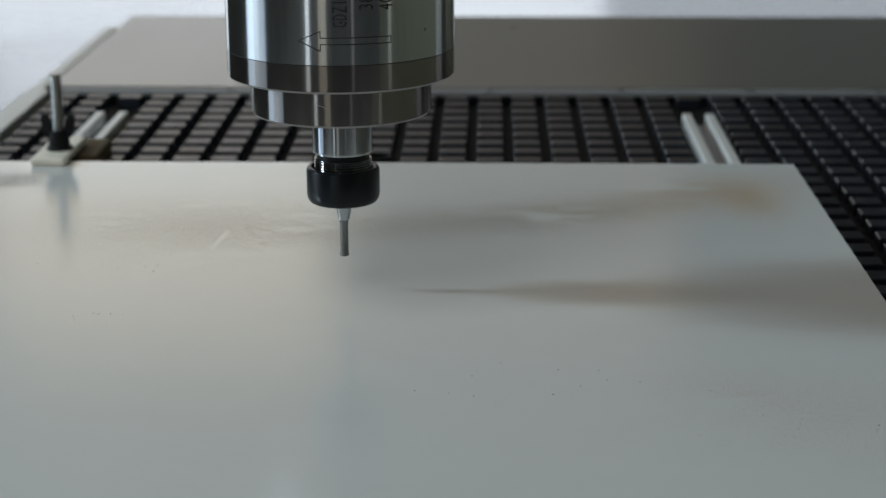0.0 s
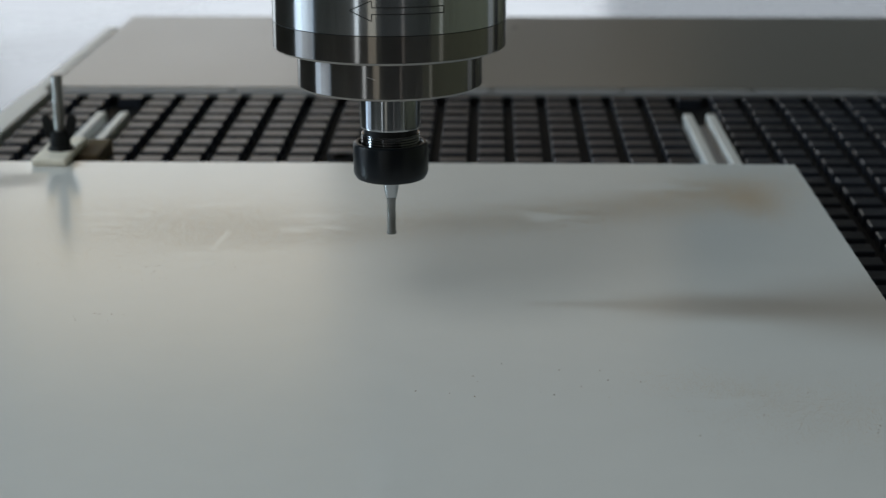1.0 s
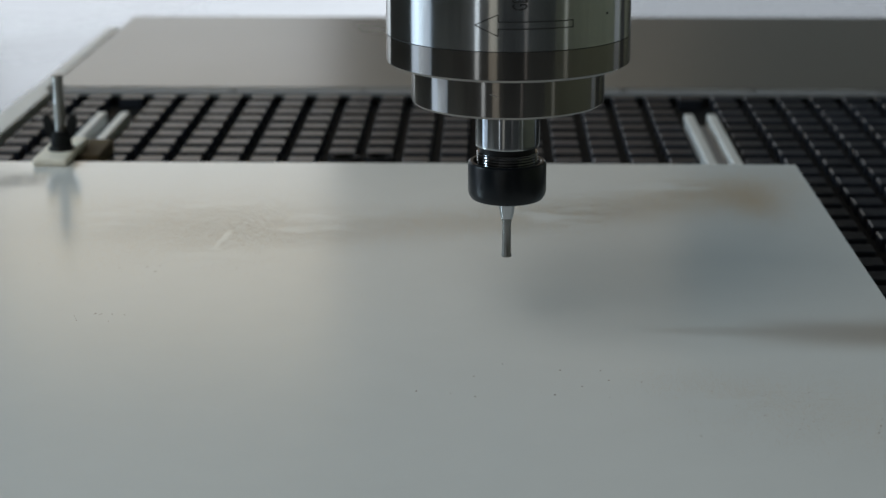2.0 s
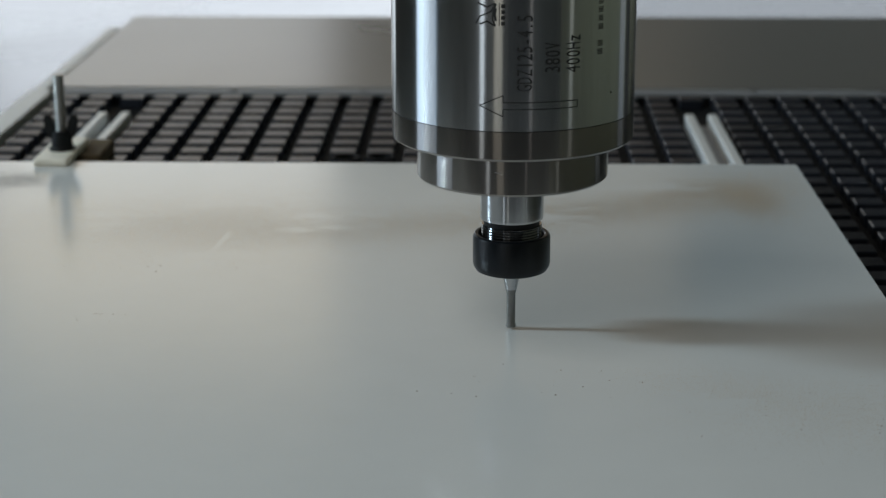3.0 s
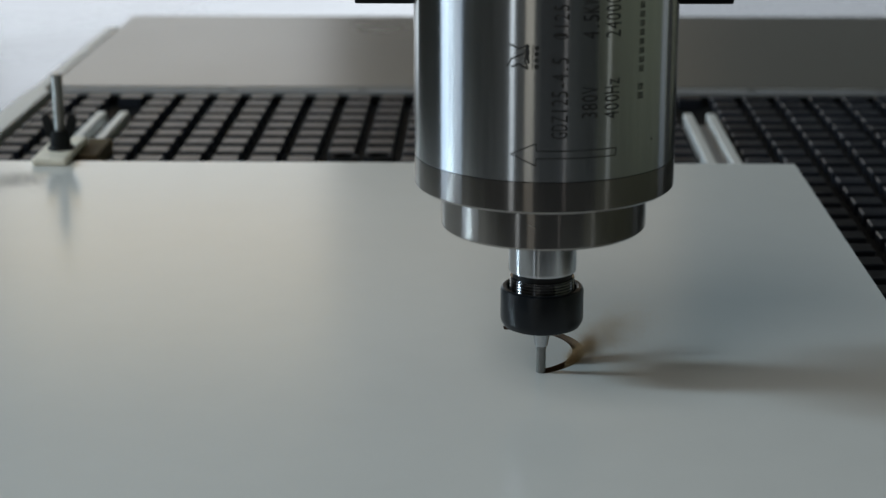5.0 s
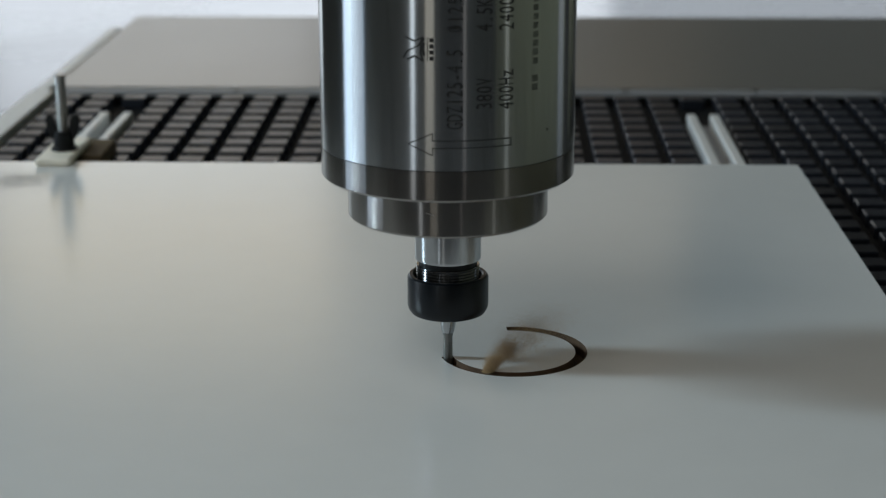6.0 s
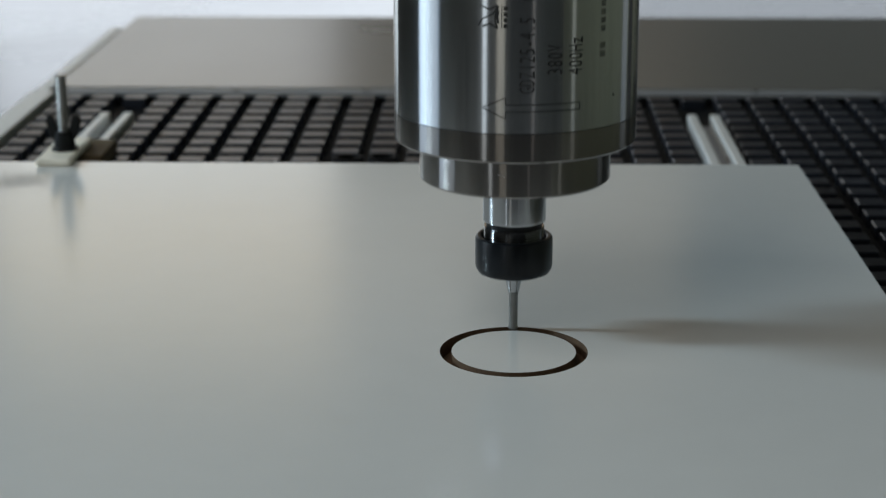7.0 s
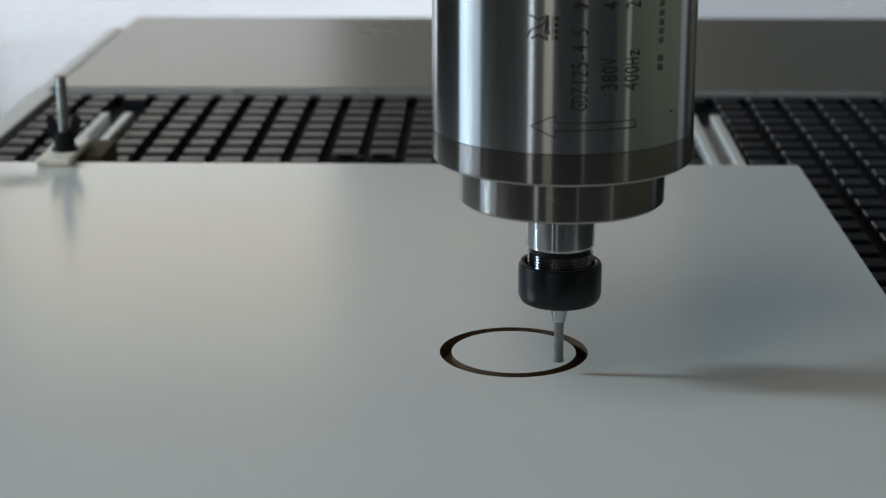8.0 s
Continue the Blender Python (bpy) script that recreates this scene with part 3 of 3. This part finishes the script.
def make_dust():
    rng = np.random.default_rng(5)
    px, py = CX, CY + R_MID
    film = []
    for n, x, y, sx, sy, lean in ((62000, 0.150, 1.205, 0.036, 0.024, 0.012), (26000, 0.178, 1.178, 0.012, 0.026, 0.0), (70000, 0.06, 1.150, 0.06, 0.022, 0.014), (40000, -0.06, 1.115, 0.06, 0.024, 0.008),
                                  (80000, -0.185, 1.115, 0.07, 0.042, 0.0), (11000, 0.165, 0.795, 0.034, 0.026, -0.002), (5000, 0.115, 0.825, 0.022, 0.016, -0.004)):
        pts = blot(rng, n, x, y, sx, sy, lean)
        film.append(grains("dust_film", pts, M_DUST, "thin film of brown wood dust on the white board", 0.00005, 0.00013, (x, y, 0)))
    smudge = blot(rng, 6500, -0.335, 1.228, 0.016, 0.014)
    grains("dirt_smudge", smudge, M_DIRT, "grey dirt smudge on the white board beside the clamp", 0.00008, 0.0002)
    specks = []
    for n, x, y, sx, sy in ((16, 0.03, 0.83, 0.03, 0.015), (10, -0.215, 0.93, 0.014, 0.005), (8, -0.2, 1.02, 0.03, 0.006), (12, 0.12, 0.81, 0.03, 0.02), (10, 0.185, 0.78, 0.008, 0.008)):
        specks += [(rng.normal(x, sx), rng.normal(y, sy), 0.00005) for _ in range(n)]
    specks = grains("stray_specks", specks, M_CHIP, "few stray dark wood specks on the board", 0.0002, 0.0005)
    # what the plunging bit throws out round itself
    ring, heap, tail, chips, field, cloud, left = [], [], [], [], [], [], []

    def on_board(lot, x, y, up=0.0):
        if px + x < BX1 - 0.002 and py + y > BY0 + 0.004:
            lot.append((px + x, py + y, 0.00005 + up))
    while len(ring) < 20000:
        a, rad = rng.uniform(0, 2 * math.pi), rng.normal(0.0145, 0.0032)
        x, y = rad * math.cos(a) + 0.002, rad * math.sin(a) * (1.0 if math.sin(a) > 0 else 1.5)
        if rad > 0.0088 and (y < 0.004 or rng.uniform() < 0.4) and noise.noise((x * 260, y * 160, 4.0)) > rng.uniform(-0.8, 0.35):
            on_board(ring, x, y, rng.uniform(0, 0.0003))
    while len(heap) < 42000:
        a, rad = radians(-3 - 56 * rng.uniform(0, 1) ** 1.1), 0.0105 + abs(rng.normal(0, 1)) * 0.026
        x, y = rad * math.cos(a), rad * math.sin(a) * 1.15 + rng.normal(0, 0.003)
        if noise.noise((x * 280, y * 200, 2.0)) + 0.6 * noise.noise((x * 900, y * 600, 5.0)) > rng.uniform(-0.7, 0.55):
            on_board(heap, x, y, rng.uniform(0, 0.0003))
    while len(tail) < 15000:
        d = 0.03 + abs(rng.normal(0, 1)) * 0.07
        slope = rng.normal(-0.92, 0.2) if rng.uniform() < 0.55 else rng.uniform(-0.95, -0.15)
        x, y = d, slope * d
        if noise.noise((x * 150, (y + x * 0.9) * 200, 1.0)) > rng.uniform(-0.4, 0.4):
            on_board(tail, x, y)
    for _ in range(26):
        d = rng.uniform(0.04, 0.2)
        cx, cy, k = d, rng.normal(-0.9, 0.13) * d, int(rng.uniform(20, 70))
        for _ in range(k):
            u = rng.normal(0, 0.0024)
            on_board(tail, cx + u, cy - 0.8 * u + rng.normal(0, 0.0012))
    # coarse crumbs of the first sideways cut: many small clumps
    for _ in range(620):
        d = abs(rng.normal(0, 1)) * 0.062 - 0.012
        cx, cy, k = d, rng.normal(-0.36, 0.34) * (0.016 + max(d, 0.0)) - 0.002, int(rng.uniform(3, 16))
        if math.hypot(cx, cy) < 0.008:
            continue
        for _ in range(k):
            on_board(chips, cx + rng.normal(0, 0.0011), cy + rng.normal(0, 0.0009), rng.uniform(0, 0.0005))
    for _ in range(45):
        chips.append((rng.uniform(-0.13, 0.0), rng.uniform(0.76, 0.95), 0.00005))
    while len(field) < 46000:
        d = abs(rng.normal(0, 1)) * 0.062
        x, y = d - 0.014, rng.normal(-0.42, 0.34) * (0.018 + d) - 0.002
        if noise.noise((x * 190, y * 120, 7.0)) > rng.uniform(-0.6, 0.4):
            on_board(field, x, y, rng.uniform(0, 0.0003))
    # low rolling cloud round the bit and a spray of crumbs thrown out over the board
    while len(cloud) < 85000:
        if rng.uniform() < 0.5:
            a, rad = rng.uniform(0, 2 * math.pi), rng.normal(0.0165, 0.0055)
            x, y, h = rad * math.cos(a), rad * math.sin(a) * 1.15, abs(rng.normal(0, 0.0035))
        else:
            d = abs(rng.normal(0, 1)) * 0.085
            x, y, h = 0.012 + d, rng.normal(-0.12, 0.16) * (0.03 + d), abs(rng.normal(0, 0.003 + 0.03 * d))
        if noise.noise((x * 90, y * 90, h * 160)) > rng.uniform(-0.35, 0.35):
            on_board(cloud, x, y, h)
    while len(left) < 26000:
        f = rng.uniform(0, 1)
        x, y, h = -0.083 + 0.066 * f, 0.046 - 0.014 * f + rng.normal(0, 0.0036), abs(rng.normal(0, 0.0025 + 0.005 * f))
        if noise.noise((x * 240 + y * 120, y * 200, h * 200)) > rng.uniform(-0.25, 0.4):
            on_board(left, x + h * 0.6, y, h)
    o = (px, py, 0)
    lab = "brown wood dust thrown round the plunging bit"
    piles = [grains("dust_ring", ring, M_DUST, lab, 0.00007, 0.00018, o), grains("dust_heap", heap, M_DUST, lab, 0.00007, 0.0002, o), grains("dust_tail", tail, M_DUST, lab, 0.00007, 0.0002, o),
             grains("dust_chips", chips, M_CHIP, "dark wood chips scattered on the board", 0.00012, 0.00034, o), grains("dust_field", field, M_DUST, lab, 0.0001, 0.00026, o),
             grains("dust_cloud", cloud, M_SMOKE, "low brown cloud of wood dust rolling over the board", 0.00007, 0.00018, o)]
    spray = grains("dust_spray", left, M_CHIP, "dark spray of wood crumbs flung over the board", 0.00008, 0.0002, o)
    first = grains("dust_plume", plume(rng, 130000, (-0.030, 0.004, 0.040), 0.0065, (0.004, 0, -0.012)), M_SMOKE, "brown plume of wood dust blown off the cut", 0.00006, 0.00015)
    trail = grains("dust_plume", plume(rng, 170000, (0.034, 0.022, 0.021), 0.0080, (-0.012, 0, 0.004)), M_DUST, "brown plume of wood dust trailing the bit", 0.00004, 0.00011)
    foot = grains("dust_plume", plume(rng, 42000, (0.016, 0.011, 0.011), 0.0036, (-0.002, 0, 0.001)), M_SMOKE, "dark foot of the dust plume in the groove", 0.00004, 0.00011)
    late = grains("dust_plume", plume(rng, 120000, (0.044, 0.016, 0.018), 0.0085, (-0.012, 0, 0.012)), M_SMOKE, "thick brown plume of wood dust over the groove", 0.00006, 0.00015)
    streak = grains("dust_streak", plume(rng, 42000, (0.075, 0.03, 0.012), 0.005, (0, 0, -0.004)), M_CHIP, "dark streak of flying wood dust", 0.00006, 0.00015)
    return film + [specks], piles, spray, first, (trail, foot), late, streak


# ---- build ----
table = make_table()
board, strips = make_board()
spindle = make_spindle()
clamp = make_clamp()
film, piles, spray, first_plume, trail_plumes, late_plume, streak = make_dust()


def motions():
    # height and place of the bit's tip
    cut = [(3.62, 90), (3.7, 82.1), (3.8, 72.0), (3.9, 60.0), (4.0, 48.5), (4.1, 38.0), (4.3, 14.6), (4.5, -9.5), (4.7, -32.0), (4.95, -58), (5.2, -83), (5.5, -111.5), (5.8, -141.3),
           (5.9, -151.3), (6.0, -161.5), (6.1, -174.0), (6.2, -188.0), (6.4, -214), (6.6, -238), (6.8, -259), (6.9, -268.5), (6.95, -270)]
    px, py = CX, CY + R_MID
    rows = [(0.0, -0.0815, 0.9796, 0.0209), (0.28, -0.0815, 0.9796, 0.0212), (0.4, -0.0815, 0.9796, 0.0295), (0.5, -0.0812, 0.979, 0.0362), (0.6, -0.0800, 0.9765, 0.0392),
            (0.7, -0.0727, 0.9715, 0.04), (0.8, -0.0668, 0.9674, 0.04), (0.9, -0.0600, 0.9627, 0.04), (1.0, -0.0540, 0.9589, 0.04), (1.2, -0.0412, 0.9504, 0.04), (1.5, -0.0225, 0.9382, 0.04),
            (1.7, -0.0096, 0.929, 0.04), (1.95, 0.0055, 0.919, 0.04), (2.1, px, py, 0.039), (2.3, px, py, 0.027), (2.55, px, py, 0.0085), (2.8, px, py, 0.0041), (2.9, px, py, 0.0026), (3.1, px, py, 0.0),
            (3.5, px, py, -0.0056), (3.6, px, py, -0.0069)]
    for t, a in cut:
        rows.append((t, CX + R_MID * math.cos(radians(a)), CY + R_MID * math.sin(radians(a)), -0.007))
    rows += [(7.0, px, py, 0.0003), (7.1, px, py, 0.0062), (7.2, 0.0135, 0.9072, 0.0065), (7.4, 0.0180, 0.8935, 0.0065), (7.6, 0.0232, 0.8787, 0.0065), (7.8, 0.0286, 0.8637, 0.0065), (7.9, 0.0309, 0.8566, 0.0065), (8.0, 0.0329, 0.848, 0.0065)]
    walk(spindle, [(t, pose(x, y, z)) for t, x, y, z in rows])
    # each short length of the cut strip drops into the groove, brown side up, as the bit comes by
    at = [t for t, a in cut]
    an = [a for t, a in cut]
    for ob, a in strips:
        t0 = float(np.interp(-(a + 3.0), [-v for v in an], at))
        if a < -265:
            t0 = 3.5
        c, s = CX + R_MID * math.cos(radians(a)), CY + R_MID * math.sin(radians(a))
        rz = Matrix.Rotation(radians(a), 4, "Z")
        z0, z1 = -SEG_H / 2, -CUT - SEG_H / 2
        walk(ob, [(t, Matrix.Translation((c, s, z)) @ rz @ Matrix.Rotation(radians(b), 4, "Y")) for t, z, b in
                  ((0.0, z0, 0), (t0, z0, 0), (t0 + 0.034, z0 + (z1 - z0) * 0.5, 60), (t0 + 0.067, z1, 120), (t0 + 0.1, z1, 180), (8.0, z1, 180))])
    # loose dust: it lies until the air blast sweeps it off the table on to the floor
    for i, ob in enumerate(film):
        x, y, z = ob.location
        s = 0.016 * i
        walk(ob, [(0.0, pose(x, y, 0)), (3.9 + s, pose(x, y, 0)), (4.03 + s, pose(x + 0.05, y + 0.03, 0.003)), (4.25 + s, pose(x + 0.7, y + 0.6, 0.02)), (4.6 + s, pose(1.7, 2.6, -0.6)), (4.8 + s, pose(1.7, 2.6, ZF)), (8.0, pose(1.7, 2.6, ZF))])
    for i, (ob, up) in enumerate(zip(piles, (3.14, 3.28, 3.3, 3.66, 3.64, 3.76))):
        s = 0.012 * min(i, 2)
        low = -0.055 if i == 5 else -0.006
        walk(ob, [(0.0, pose(px, py, low)), (up, pose(px, py, low)), (up + 0.12, pose(px, py, 0)), (3.83 + s, pose(px, py, 0)), (3.9 + s, pose(px + 0.025, py + 0.015, 0.003)), (3.99 + s, pose(px + 0.48, py + 0.34, 0.012)),
                  (4.5 + s, pose(1.6, 2.5, -0.6)), (4.7 + s, pose(1.6, 2.5, ZF)), (8.0, pose(1.6, 2.5, ZF))])
    walk(spray, [(0.0, pose(px + 0.05, py - 0.04, -0.03)), (3.8, pose(px + 0.05, py - 0.04, -0.03)), (3.86, pose(px + 0.03, py - 0.02, -0.006)), (3.9, pose(px, py, 0)), (3.92, pose(px - 0.02, py + 0.012, 0.002)), (3.98, pose(px - 0.5, py + 0.3, 0.03)),
                 (4.4, pose(-1.6, 2.0, -0.6)), (4.6, pose(-1.6, 2.0, ZF)), (8.0, pose(-1.6, 2.0, ZF))])
    walk(first_plume, [(0.0, pose(px + 0.006, py, -0.08)), (3.58, pose(px + 0.006, py, -0.08)), (3.7, pose(px + 0.006, py, -0.018)), (3.8, pose(px + 0.006, py, 0)), (3.9, pose(px + 0.009, py, -0.004)), (4.0, pose(px + 0.012, py, -0.010)), (4.12, pose(px + 0.013, py + 0.002, -0.016)), (4.22, pose(px + 0.008, py + 0.002, -0.07)), (8.0, pose(px + 0.008, py + 0.002, -0.07))])
    walk(streak, [(0.0, pose(px, py, -0.06)), (3.7, pose(px, py, -0.06)), (3.84, pose(px + 0.01, py, 0)), (4.0, pose(px + 0.012, py, 0)), (4.1, pose(px + 0.008, py, 0.0)), (4.3, pose(0.6, 1.5, 0.03)), (4.6, pose(1.6, 2.5, -0.6)), (4.8, pose(1.6, 2.5, ZF)), (8.0, pose(1.6, 2.5, ZF))])

    def on_ring(a, z=0.0, ry=0.0, rz=0.0):
        return pose(CX + R_MID * math.cos(radians(a)), CY + R_MID * math.sin(radians(a)), z, 0, ry, rz)
    trail = [(0.0, on_ring(66, -0.07)), (4.05, on_ring(70, -0.07)), (4.14, on_ring(66, -0.016)), (4.2, on_ring(58, -0.014)), (4.3, on_ring(30, -0.02)), (4.5, on_ring(4, -0.026)), (4.7, on_ring(-18, -0.006)),
                       (5.0, on_ring(-35, -0.004)), (5.4, on_ring(-60, 0)), (5.8, on_ring(-86, 0, -28)), (5.9, on_ring(-97, 0, -20)), (6.0, on_ring(-113, 0, 0)), (6.1, on_ring(-131, 0, 4)), (6.2, on_ring(-148, 0, 2)),
                       (6.4, on_ring(-167, 0, 0)), (6.5, on_ring(-175, -0.013, -48)), (6.6, on_ring(-180, -0.013, -44)), (6.8, on_ring(-190, 0.001, -8)), (6.87, on_ring(-196, 0.003, -5)), (6.93, pose(0.03, 0.97, 0.015)), (7.0, pose(0.8, 1.75, 0.01)), (7.4, pose(1.6, 2.4, -0.6)), (7.6, pose(1.6, 2.4, ZF)), (8.0, pose(1.6, 2.4, ZF))]
    plume, foot = trail_plumes
    walk(plume, trail)
    # the dark foot keeps to the groove's edge
    low = []
    for t, m in trail:
        m = m.copy()
        if -0.02 < m.translation.z < 0:
            m.translation.z = 0
        low.append((t, m))
    walk(foot, low)
    walk(late_plume, [(0.0, on_ring(-172, -0.075)), (6.38, on_ring(-172, -0.075)), (6.55, on_ring(-178, -0.045, 5)), (6.63, on_ring(-183, -0.014, 14)), (6.7, on_ring(-186, -0.003, 14)), (6.8, on_ring(-188, 0, 0)), (6.86, on_ring(-194, 0.003, 0)), (6.93, pose(0.02, 0.96, 0.015)), (7.0, pose(0.8, 1.7, 0.01)),
                      (7.4, pose(1.5, 2.4, -0.6)), (7.6, pose(1.5, 2.4, ZF)), (8.0, pose(1.5, 2.4, ZF))])


motions()
